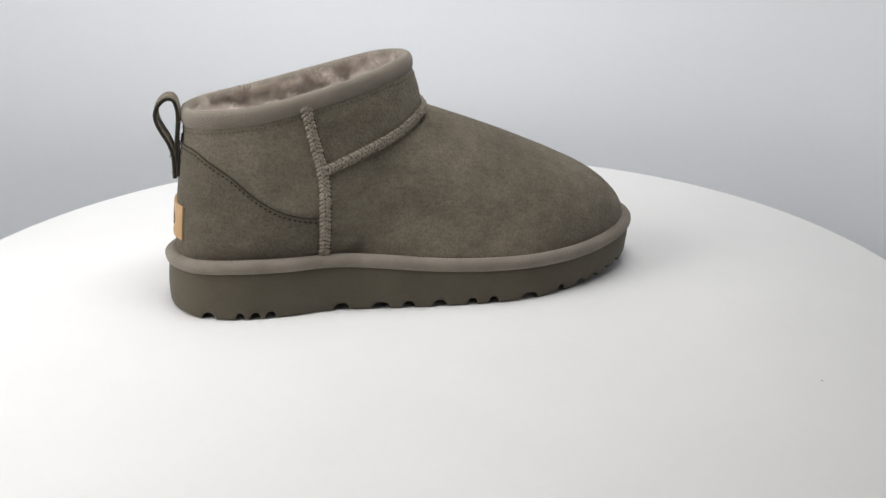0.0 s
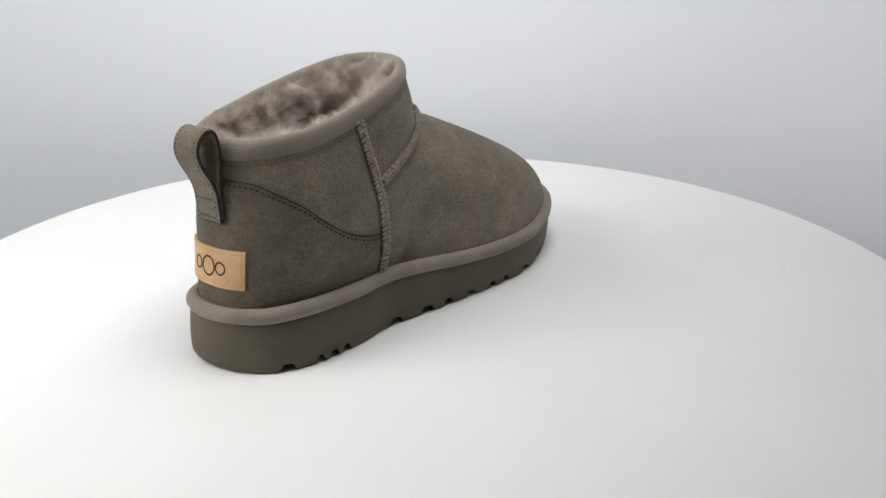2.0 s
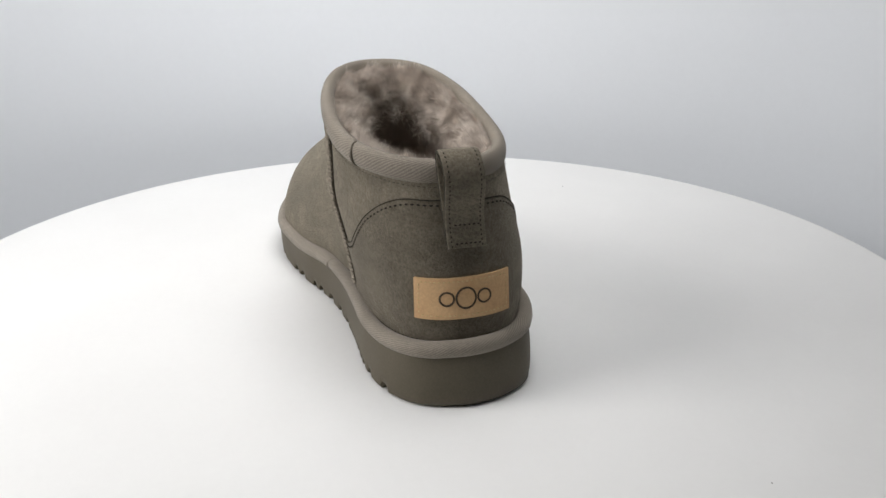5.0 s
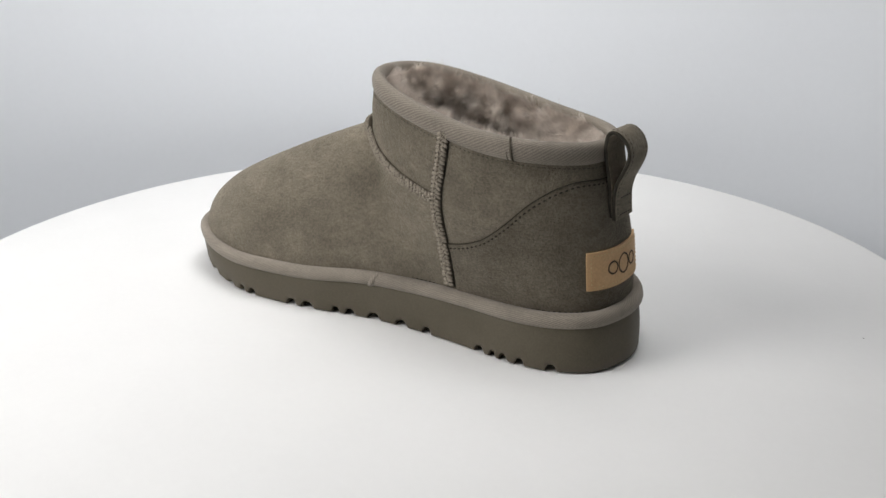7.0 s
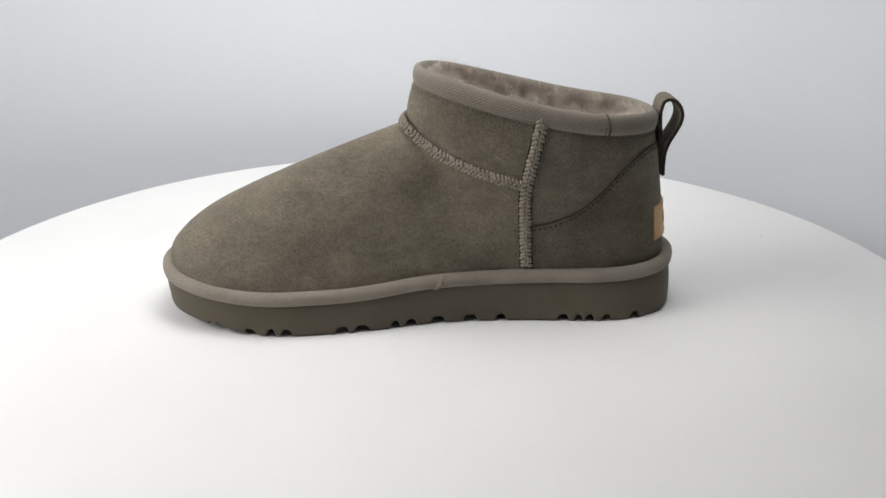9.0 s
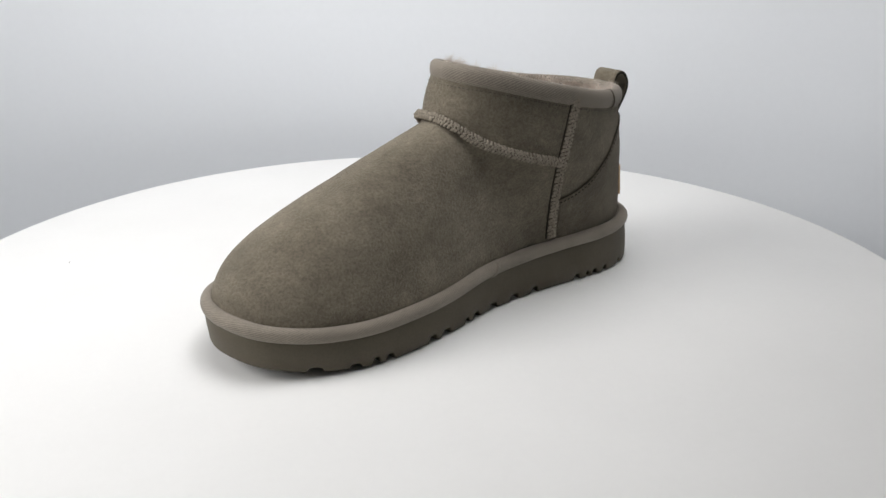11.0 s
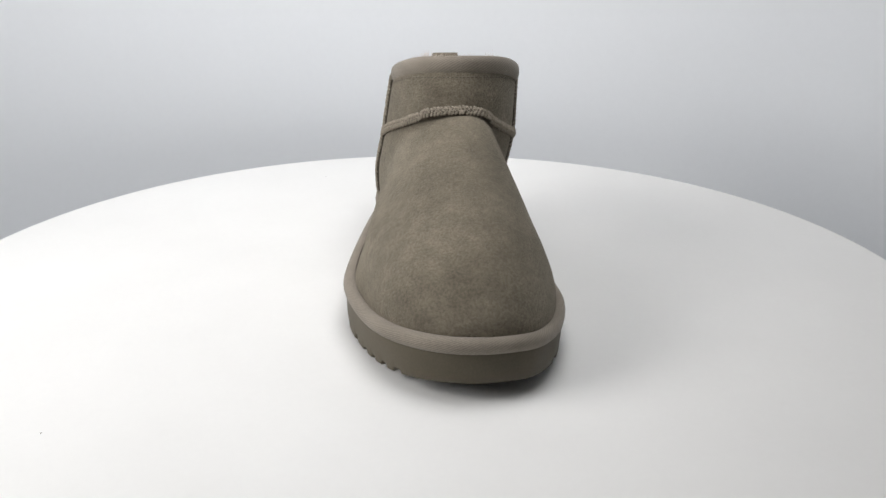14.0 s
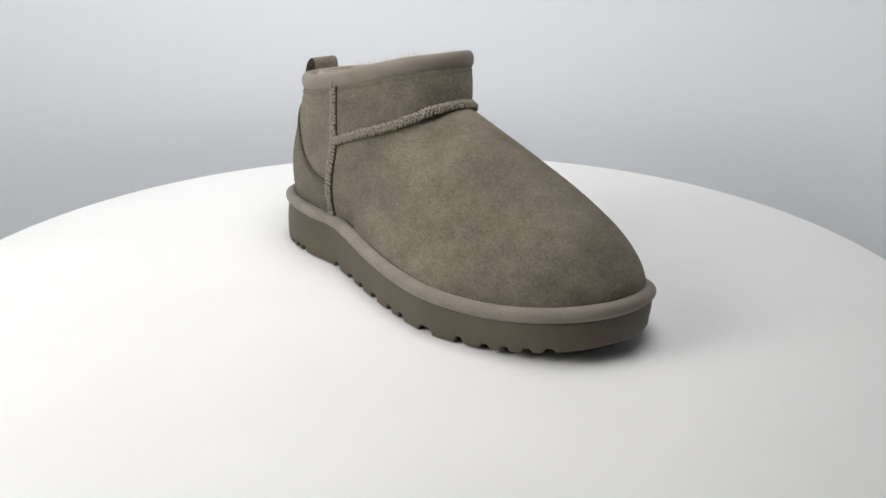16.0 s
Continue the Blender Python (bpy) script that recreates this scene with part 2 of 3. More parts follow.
def on_wall(s, z, side, lift=0.0):
    """A place on the upper's wall, with its outward normal, lifted by lift."""
    a = np.array([s, s + 0.6, s - 0.6, s, s])
    b = np.array([z, z, z, z + 0.6, z - 0.6])
    v = sides(a, b)[0 if side > 0 else 1]
    n = np.array([-(v[1] - v[2]) / 1.2, 1.0, -(v[3] - v[4]) / 1.2]) * side
    n = n / np.linalg.norm(n)
    return np.array([s, v[0], z]) + n * lift, n


def on_heel(v, z, lift=0.0):
    """A place on the back of the heel at the given v."""
    a = np.array([v, v + 0.8, v - 0.8, v, v])
    b = np.array([z, z, z, z + 0.8, z - 0.8])
    r, l = shaft_right(b), shaft_left(b)
    n = heel_exponent(b, np.sign(a - (r + l) / 2))
    x = np.clip(np.abs(a - (r + l) / 2) / ((r - l) / 2), 0, 0.999)
    s = CENTRE - (CENTRE - shaft_back(b)) * (1 - x ** n) ** (1 / n)
    nor = np.array([-1.0, (s[1] - s[2]) / 1.6, (s[3] - s[4]) / 1.6])
    nor = nor / np.linalg.norm(nor)
    return np.array([s[0], v, z]) + nor * lift, nor


# ---------------------------------------------------------------- setting
def box_mesh(name, size, centre, material):
    bm = bmesh.new()
    bmesh.ops.create_cube(bm, size=1.0)
    for v in bm.verts:
        v.co = Vector((v.co.x * size[0] + centre[0], v.co.y * size[1] + centre[1], v.co.z * size[2] + centre[2]))
    me = bpy.data.meshes.new(name)
    bm.to_mesh(me)
    bm.free()
    me.materials.append(material)
    return me


FLOOR_Z = -0.42
HALL_X, HALL_FRONT, HALL_BACK, HALL_TOP = 1.6, -1.8, 1.4, 1.7


def build_setting():
    tagged(new("floor", box_mesh("floor", (2 * HALL_X, HALL_BACK - HALL_FRONT, 0.05), (0, (HALL_BACK + HALL_FRONT) / 2, FLOOR_Z - 0.03), PLASTER)),
           "plain grey painted studio floor", "floor", kind="structure")
    for name, size, centre in (("wall_west", (0.08, 3.2, 2.2), (-HALL_X - 0.04, -0.2, 0.64)), ("wall_east", (0.08, 3.2, 2.2), (HALL_X + 0.04, -0.2, 0.64)),
                               ("wall_south", (3.4, 0.08, 2.2), (0, HALL_FRONT - 0.05, 0.64)), ("wall_north", (3.4, 0.08, 2.2), (0, HALL_BACK + 0.05, 0.64)),
                               ("ceiling", (3.4, 3.4, 0.06), (0, -0.2, HALL_TOP + 0.07))):
        tagged(new(name, box_mesh(name, size, centre, PLASTER)), "plain grey studio " + ("ceiling" if name == "ceiling" else "wall"),
               name.split("_")[0], kind="structure")
    # paper sheet, bent round the table at the back and open towards the camera
    radius, top, bend, shift = 0.362, 0.30, 0.08, 0.0
    arc = np.linspace(radians(8), radians(172), 72)
    line = [(-0.72, -0.20)] + [(-0.49 * math.cos(a), radius * math.sin(a)) for a in arc] + [(0.72, -0.20)]
    profile = [(0.0, top), (0.0, 0.2), (0.0, 0.1), (0.0, 0.0), (0.0, FLOOR_Z + bend)]
    profile += [(bend * (1 - math.cos(a)), FLOOR_Z + 0.004 + bend * (1 - math.sin(a))) for a in np.linspace(0.2, math.pi / 2, 8)] + [(0.16, FLOOR_Z + 0.004)]
    rows = []
    for inner, z in profile:
        k = (radius - inner) / radius
        rows.append([(x * k + shift, y * k, z) for x, y in line])
    verts = [np.array(p) * 1000 for row in rows for p in row]
    me = mesh_from("backdrop", verts, grid(rows, closed=False), PAPER, shift=False)
    ob = tagged(new("backdrop", me), "seamless pale blue-grey paper backdrop curved round the table", "backdrop", kind="structure")
    ob.modifiers.new("thickness", "SOLIDIFY").thickness = 0.003


TABLE_R = 292.5


def ring_solid(name, profile, material, n=192):
    """A turned solid from (radius, z) pairs in millimetres."""
    rows = [[(r * math.cos(a), r * math.sin(a), z) for a in np.linspace(0, 2 * math.pi, n, endpoint=False)] for r, z in profile]
    return mesh_from(name, [p for row in rows for p in row], grid(rows), material, shift=False)


def build_table():
    table = tagged(new("turntable"), "round white matte turntable top, slowly turning", "turntable")
    edge = [(TABLE_R - 3 + 3 * math.sin(a), -3 + 3 * math.cos(a)) for a in np.linspace(0, math.pi / 2, 7)]
    low = [(TABLE_R - 3 + 3 * math.cos(a), -15 - 3 * math.sin(a)) for a in np.linspace(0, math.pi / 2, 7)]
    part("tabletop", ring_solid("tabletop", [(0.01, 0), (80, 0), (180, 0)] + edge + low + [(60, -18), (0.01, -18)], WHITE), table)
    part("bearing", ring_solid("bearing", [(0.01, -18), (55, -18), (55, -34), (0.01, -34)], WHITE, 64), table)
    stand = tagged(new("turntable_stand"), "round white drum under the turning top", "stand")
    part("drum", ring_solid("drum", [(0.01, -34.5), (148, -34.5), (150, -37), (150, -416), (0.01, -416)], WHITE, 96), stand)
    specks = []
    for x, y, size in ((184.8, -121.1, 0.38), (-203.1, -123.6, 0.34)):
        bm = bmesh.new()
        bmesh.ops.create_icosphere(bm, subdivisions=1, radius=size * 0.001)
        for v in bm.verts:
            v.co = Vector((v.co.x * 1.3 + x * 0.001, v.co.y * 0.9 + y * 0.001, (v.co.z + size * 0.001) * 0.5))
        me = bpy.data.meshes.new("dust_speck")
        bm.to_mesh(me)
        bm.free()
        me.materials.append(DUST)
        specks.append(tagged(new("dust_speck", me), "tiny dark speck of dust on the white top", "speck", group="specks on the table"))
    return table, specks


# ---------------------------------------------------------------- boot parts
# grooves that open in the sole's lower edge: place along the sole and width
GROOVES_LEFT = ((-117, 7), (-101, 5), (-93, 6), (-85, 6), (-47, 9), (-26, 10), (-11, 7), (6, 8), (24, 6), (36, 6), (57, 11), (78, 5), (92, 6), (102, 5), (112, 5), (121, 5))
GROOVES_RIGHT = ((106, 8), (87, 7), (76, 5), (68, 6), (40, 7), (30, 8), (13, 5), (5, 6), (-9, 8), (-26, 8), (-42, 6), (-75, 6), (-83, 4), (-89, 5), (-98, 5), (-113, 5))


def toe_spring(s):
    return 8.8 * np.clip((s - 58) / 80, 0, 1) ** 2 + 1.0 * np.clip((-118 - s) / 20, 0, 1) ** 2


def build_sole(boot):
    s, v = PLAN[:, 0], PLAN[:, 1]
    depth = np.zeros(N_SOLE)
    for places, right in ((GROOVES_LEFT, False), (GROOVES_RIGHT, True)):
        for at, width in places:
            x = np.abs(s - at) / (width / 2)
            hit = (v > 0) == right
            hit &= (s > -126) & (s < 126)
            depth = np.where(hit, np.maximum(depth, np.where(s > 82, 2.9, 4.1) * np.sqrt(np.clip(1.12 - 1.12 * x * x, 0, 1))), depth)
    spring = toe_spring(s)
    rows = []

    def ring(inset, z):
        rows.append(np.column_stack([PLAN - PLAN_OUT * inset, z]))
    top = SOLE_TOP + 1.0
    ring(12.0, top)
    ring(2.2, top)
    ring(0.9, top - 0.4)
    ring(0.5, top - 1.5)
    swell = (0.3 - 1.3 * np.clip((-60 - s) / 50, 0, 1) + 1.0 * np.clip((s - 40) / 90, 0, 1))[:, None]
    low = spring + 4.5
    for k in np.linspace(0.1, 0.85, 7):
        ring(0.5 + (swell - 0.5) * k - 0.35 * math.sin(math.pi * k), (top - 1.5) * (1 - k) + low * k)
    ring(swell + 0.1, spring + depth * 0.75 + 1.6)
    ring(swell + 0.4, spring + np.maximum(depth, 0.7))
    ring(swell + 1.4, spring + np.maximum(depth, 0.1))
    ring(swell + 9.0, spring + depth)
    ring(swell + 9.5, spring + 4.6)
    centre = np.array([[0.0, -2.0]])
    rows.append(np.column_stack([(PLAN - centre) * 0.4 + centre, np.full(N_SOLE, 6.5)]))
    faces = grid(rows)
    n = N_SOLE
    faces.append(tuple(range(n)))
    faces.append(tuple(range((len(rows) - 1) * n, len(rows) * n)))
    part("sole", mesh_from("sole", np.vstack(rows), faces, RUBBER), boot, "olive-grey foam sole with notched tread edge")


def tube(centres, across, up, half_w, half_h, n_round=14, power=2.4, closed=True, taper=None):
    """A sweep of a rounded flat section; gives points and uvs in metres."""
    rows, uvs, run = [], [], 0.0
    for i, c in enumerate(centres):
        if i:
            run += np.linalg.norm(c - centres[i - 1])
        row = []
        k = 1.0 if taper is None else taper[i]
        for j in range(n_round):
            a = 2 * math.pi * j / n_round + math.pi
            ca, sa = math.cos(a), math.sin(a)
            x = math.copysign(abs(ca) ** (2 / power), ca) * half_w * k
            y = math.copysign(abs(sa) ** (2 / power), sa) * half_h * k
            row.append(c + across[i] * x + up[i] * y)
            uvs.append((run * 0.001, (half_w + half_h) * 2.8 * j / n_round * 0.001))
        rows.append(row)
    return rows, uvs


def ring_faces(n_rows, n_round):
    faces = []
    for i in range(n_rows):
        for j in range(n_round):
            a, b = i, (i + 1) % n_rows
            k = (j + 1) % n_round
            faces.append((a * n_round + j, b * n_round + j, b * n_round + k, a * n_round + k))
    return faces


def build_welt(boot):
    """Taped piping between sole and upper."""
    step = 3
    ring = PLAN[::step] - PLAN_OUT[::step] * 2.6
    out = PLAN_OUT[::step]
    z = SOLE_TOP[::step] + 3.35 + 0.3 * np.sin(ring[:, 0] / 13.0 + ring[:, 1] / 20)
    centres = np.column_stack([ring, z])
    across = np.column_stack([out, np.zeros(len(out))])
    up = np.tile([0.0, 0.0, 1.0], (len(out), 1))
    rows, uvs = tube(centres, across, up, 3.9, 3.75, 16, 2.2)
    part("welt_piping", mesh_from("welt_piping", [p for r in rows for p in r], ring_faces(len(rows), 16), TWILL, uvs), boot, "taupe twill-taped piping round the sole")
    seat = np.column_stack([PLAN - PLAN_OUT * 4.4, SOLE_TOP + 6.7])[::2]
    face = np.column_stack([PLAN_OUT * 0.8, np.full(N_SOLE, 0.6)])[::2]
    dashes(boot, "welt_stitching", list(seat) + [seat[0]], list(face) + [face[0]], 2.6, 1.5, 0.32, THREAD)
    # joint of the tape on one flank
    p = int(np.argmin(np.hypot(PLAN[:, 0] + 10, PLAN[:, 1] - 36)))
    pts, ups, outs = [], [], []
    c = np.array([*(PLAN[p] - PLAN_OUT[p] * 2.6), SOLE_TOP[p] + 3.35])
    d = PLAN[p + 2] - PLAN[p]
    d = np.array([*(d / np.linalg.norm(d)), 0])
    o = np.array([*PLAN_OUT[p], 0])
    for a in np.linspace(-1.3, 1.9, 14):
        pts.append(c + (o * math.cos(a) * 4.0 + np.array([0, 0, 1]) * math.sin(a) * 3.85) + d * (a * 2.2))
        outs.append(d)
        ups.append(o * math.cos(a) + np.array([0, 0, 1]) * math.sin(a))
    rows, uvs = tube(pts, outs, ups, 1.5, 0.5, 8)
    part("tape_joint", mesh_from("tape_joint", [q for r in rows for q in r], grid(rows), TWILL, uvs), boot)


def build_upper(boot):
    levels = np.concatenate([np.linspace(Z0, 60, 30), np.linspace(61, 134, 80)])
    rows = [under_edge(z, 4.5) for z in levels]
    part("upper", mesh_from("upper", np.vstack(rows), grid(rows), SUEDE), boot, "grey-olive suede upper")


WAVE_LEFT = curve((-122, 90), (-116, 88.5), (-110, 84), (-99, 76), (-89, 66.5), (-78, 59), (-67, 55), (-54, 53))
WAVE_RIGHT = curve((-122, 91), (-116, 91), (-110, 88.5), (-100, 81), (-89, 70), (-78, 61), (-67, 56), (-54, 53))


def build_counter(boot):
    """Heel counter: an overlaid suede piece with a wavy upper edge."""
    cols = [c for c in np.linspace(-1, 1, 121) if abs(c) > 0.06]
    rows = []
    shares = np.linspace(0, 1, 26)
    for k in list(shares) + [1.004]:
        row = []
        for c in cols:
            d = 71.5 * abs(c) ** 2.0
            side = 1 if c > 0 else -1
            wave = WAVE_RIGHT if side > 0 else WAVE_LEFT
            z = 0.0
            s = -128 + d
            for _ in range(4):
                z = Z0 + 1 + (wave(s) - Z0 - 1) * min(k, 1)
                s = shaft_back(z) + d
            lift = 0.8 if k <= 1 else 0.0
            if abs(c) < 0.3:
                p, _n = on_wall(s, z, side)
                p = p + on_heel(p[1], z)[1] * lift
            else:
                p, _n = on_wall(s, z, side, lift)
            if k > 1:
                p[2] += 0.2
            row.append(p)
        rows.append(row)
    counter = part("heel_counter", mesh_from("heel_counter", [p for r in rows for p in r], grid(rows, closed=False), SUEDE_DARK), boot, "darker suede heel counter with wavy stitched edge")
    # dark cut edge
    edge = [p for p in rows[-2]]
    line_on(counter, "edge_and_crease_shade", edge, 0.26, EDGE)
    row = rows[-2]
    pts = []
    for c, p in zip(cols, row):
        side = 1 if c > 0 else -1
        q, n = on_wall(p[0], p[2] - 2.2, side, 0.95)
        pts.append((q, n))
    left = [q for q in pts if q[0][1] < -5]
    right = [q for q in pts if q[0][1] >= -5]
    for run in (left, right):
        dashes(counter, "stitching", [q[0] for q in run], [q[1] for q in run], 2.7, 1.5, 0.42, THREAD)


def frames_along(points):
    p = np.array(points, float)
    d = np.gradient(p, axis=0)
    return p, d / np.linalg.norm(d, axis=1)[:, None]


def line_on(parent, name, points, radius, material):
    p, d = frames_along(points)
    across, up = [], []
    for t in d:
        a = np.cross(t, [0.0, 0.0, 1.0])
        a = a / max(np.linalg.norm(a), 1e-6)
        across.append(a)
        up.append(np.cross(a, t))
    rows, _ = tube(list(p), across, up, radius, radius, 6, 2.0)
    return part(name, mesh_from(name, [q for r in rows for q in r], grid(rows), material), parent)


def spaced(points, normals, pitch):
    p = np.array(points, float)
    n = np.array(normals, float)
    run = np.concatenate([[0], np.cumsum(np.linalg.norm(np.diff(p, axis=0), axis=1))])
    where = np.arange(pitch / 2, run[-1], pitch)
    q = np.stack([np.interp(where, run, p[:, k]) for k in range(3)], 1)
    m = np.stack([np.interp(where, run, n[:, k]) for k in range(3)], 1)
    d = np.stack([np.interp(where, run, np.gradient(p, axis=0)[:, k]) for k in range(3)], 1)
    return q, m / np.linalg.norm(m, axis=1)[:, None], d / np.linalg.norm(d, axis=1)[:, None]


def grain_mesh(blobs):
    """Joined small ovals: each (centre, long axis, side axis, up axis), axes scaled."""
    verts, faces = [], []
    for c, a, b, n in blobs:
        base = len(verts)
        for u, ring in ((-1.0, 0.25), (-0.55, 0.85), (0.0, 1.0), (0.55, 0.85), (1.0, 0.25)):
            for k in range(6):
                t = math.pi * k / 3
                verts.append(c + a * u + (b * math.cos(t) + n * math.sin(t)) * ring)
        for i in range(4):
            for k in range(6):
                j = (k + 1) % 6
                faces.append((base + i * 6 + k, base + i * 6 + j, base + i * 6 + 6 + j, base + i * 6 + 6 + k))
        faces.append(tuple(base + k for k in range(6)))
        faces.append(tuple(base + 24 + k for k in range(6)))
    return verts, faces


def dashes(parent, name, points, normals, pitch, length, width, material):
    q, n, d = spaced(points, normals, pitch)
    blobs = []
    for i in range(len(q)):
        side = np.cross(n[i], d[i])
        blobs.append((q[i], d[i] * length / 2, side * width, n[i] * width * 0.7))
    verts, faces = grain_mesh(blobs)
    return part(name, mesh_from(name, verts, faces, material), parent)


def braid(boot, name, points, normals, width, height, pitch, seed, label):
    """A raised seam overcast with yarn in two slanting rows."""
    rng = random.Random(seed)
    q, n, d = spaced(points, normals, 1.2)
    side = np.cross(n, d)
    rows, uvs = tube(list(q - n * 0.3), list(side), list(n), width * 0.5, height * 0.72, 10, 2.0)
    seam = part(name, mesh_from(name, [p for r in rows for p in r], grid(rows), RIDGE), boot, label)
    q, n, d = spaced(points, normals, pitch)
    side = np.cross(n, d)
    blobs = []
    for i in range(len(q)):
        for flank in (-1, 1):
            # outer loops slant one way, the inner plait lies along the crest
            reach = width * rng.uniform(0.20, 0.27)
            c = q[i] + side[i] * flank * width * (0.29 + rng.uniform(-0.04, 0.04)) + n[i] * height * (0.40 + rng.uniform(-0.08, 0.06)) + d[i] * rng.uniform(-0.3, 0.3)
            long = side[i] * reach * flank - d[i] * rng.uniform(0.5, 1.0) - n[i] * rng.uniform(0.2, 0.45)
            wide = np.cross(n[i], long / np.linalg.norm(long)) * rng.uniform(0.44, 0.54) * pitch
            blobs.append((c, long, wide, n[i] * rng.uniform(0.55, 0.75)))
            c = q[i] + side[i] * flank * width * (0.09 + rng.uniform(-0.02, 0.02)) + n[i] * height * (0.60 + rng.uniform(-0.06, 0.05)) + d[i] * (0.5 * pitch + rng.uniform(-0.2, 0.2))
            long = d[i] * pitch * rng.uniform(0.45, 0.6) + side[i] * flank * rng.uniform(0.35, 0.7)
            wide = np.cross(n[i], long / np.linalg.norm(long)) * rng.uniform(0.42, 0.58)
            blobs.append((c, long, wide, n[i] * rng.uniform(0.40, 0.55)))
    verts, faces = grain_mesh(blobs)
    part("yarn", mesh_from("yarn", verts, faces, YARN), seam)
    # loose fuzz
    verts, faces = [], []
    for _ in range(len(q) * 12):
        i = rng.randrange(len(q))
        p = q[i] + side[i] * rng.uniform(-0.5, 0.5) * width + d[i] * rng.uniform(-1, 1) + n[i] * height * 0.3
        way = n[i] * rng.uniform(0.3, 1) + side[i] * rng.uniform(-1, 1) + d[i] * rng.uniform(-1, 1)
        way = way / np.linalg.norm(way) * rng.uniform(0.7, 1.7)
        w = np.cross(way, d[i]) * 0.035
        base = len(verts)
        verts += [p - w, p + w, p + way]
        faces.append((base, base + 1, base + 2))
    me = bpy.data.meshes.new("fuzz")
    me.from_pydata([tuple((v + SHIFT) * 0.001) for v in verts], [], faces)
    me.materials.append(YARN)
    tagged(part("fuzz", me, seam), kind="stuff")
    return seam


def build_seams(boot):
    column = curve((28, -55), (51, -53.5), (76, -53), (94, -56.5), (110, -59.5))
    for side in (1, -1):
        pts, nor = [], []
        for z in np.linspace(30, 108.5 if side < 0 else 110, 60):
            p, n = on_wall(float(column(z)), z, side, 0.4)
            pts.append(p)
            nor.append(n)
        seam = braid(boot, "side_seam", pts, nor, 5.8, 2.5, 2.2, 5 + side, "braided yarn side seam")
        # shade in the creases beside the braid, drawn as dark lines
        for off, radius in ((-3.1, 0.42), (3.1, 0.42)) if side > 0 else ((3.1, 0.3),):
            line_on(seam, "edge_and_crease_shade", [on_wall(p[0] + off, p[2], side, 0.1)[0] for p in pts], radius, EDGE)
    # over the instep from flank to flank
    pts, nor = [], []
    path = curve((0, 9.0), (0.12, 7.6), (0.3, 1.5), (0.5, -10.0), (0.7, -25.0), (0.85, -38.0), (1.0, -51.0))
    climbs = {-1: curve((0, 103.2), (0.12, 102.2), (0.3, 98.6), (0.5, 92.6), (0.7, 87.0), (0.85, 82.3), (1.0, 77.5)),
              1: curve((0, 103.2), (0.12, 101.8), (0.3, 97.0), (0.5, 90.0), (0.7, 84.0), (0.85, 80.0), (1.0, 76.5))}
    for side, ks in ((-1, np.linspace(1, 0.0, 46)), (1, np.linspace(0.02, 1, 46))):
        climb = climbs[side]
        for k in ks:
            s, z = float(path(k)), float(climb(k))
            if k > 0.3:
                p, face = on_wall(s, z, side, 0.7)
            else:
                q, _n = on_wall(float(path(0.3)), float(climb(0.3)), side, 0.7)
                mid = float(middle(s))
                p = np.array([s, mid + (q[1] - mid) * math.sin(k / 0.3 * math.pi / 2) ** 0.9, z])
            n = np.array([0.75 * (1 - k), side * min(1.0, k * 2.2), 0.45 * (1 - k) + 0.1])
            if k > 0.3:
                n = n / np.linalg.norm(n) * (1 - k) + face * k
            pts.append(p)
            nor.append(n / np.linalg.norm(n))
    braid(boot, "instep_seam", pts, nor, 5.2, 2.7, 1.95, 11, "braided yarn seam over the instep")


def rim_ring(drop, inset=0.0):
    ring = slice_at(np.full(N_RING, 110.0), inset)
    for _ in range(6):
        ring = slice_at(top_edge(ring[:, 0]) - drop, inset)
    return ring


def build_collar(boot):
    ring = rim_ring(5.2)
    loop = loop_through(ring[::3], 260)
    flat = outward(loop[:, :2])
    out = np.column_stack([flat, np.zeros(len(flat))])
    up = np.tile([0.0, 0.0, 1.0], (len(loop), 1))
    centres = loop - out * 1.6
    rows, uvs = tube(list(centres), list(out), list(up), 3.4, 5.2, 18, 2.3)
    collar = part("collar_binding", mesh_from("collar_binding", [p for r in rows for p in r], ring_faces(len(rows), 18), TWILL, uvs), boot, "taupe twill tape bound over the collar")
    seat = loop_through(rim_ring(11.3)[::3], 260)
    seat_out = np.column_stack([outward(seat[:, :2]), np.zeros(len(seat))])
    pts = seat + seat_out * 0.25
    dashes(collar, "stitching", list(pts) + [pts[0]], list(seat_out) + [seat_out[0]], 2.3, 1.4, 0.22, THREAD_FINE)
    # butt joint of the tape
    i = int(np.argmin(np.hypot(loop[:, 0] + 91, loop[:, 1] - 34)))
    c, o = centres[i], out[i]
    for shift in (-1.1, 1.1):
        pts = [c + o * math.cos(a) * 3.3 + np.array([0, 0, math.sin(a) * 5.1]) + np.array([shift + 0.8 * math.sin(a), 0, 0]) for a in np.linspace(-1.3, 1.5, 16)]
        line_on(collar, "tape_joint", pts, 0.55, RIDGE)


hollow_front = curve((34, 60), (60, 44), (80, 18), (92, 8), (101, 4.5), (114, 3.5), (121, 2), (132, -2))


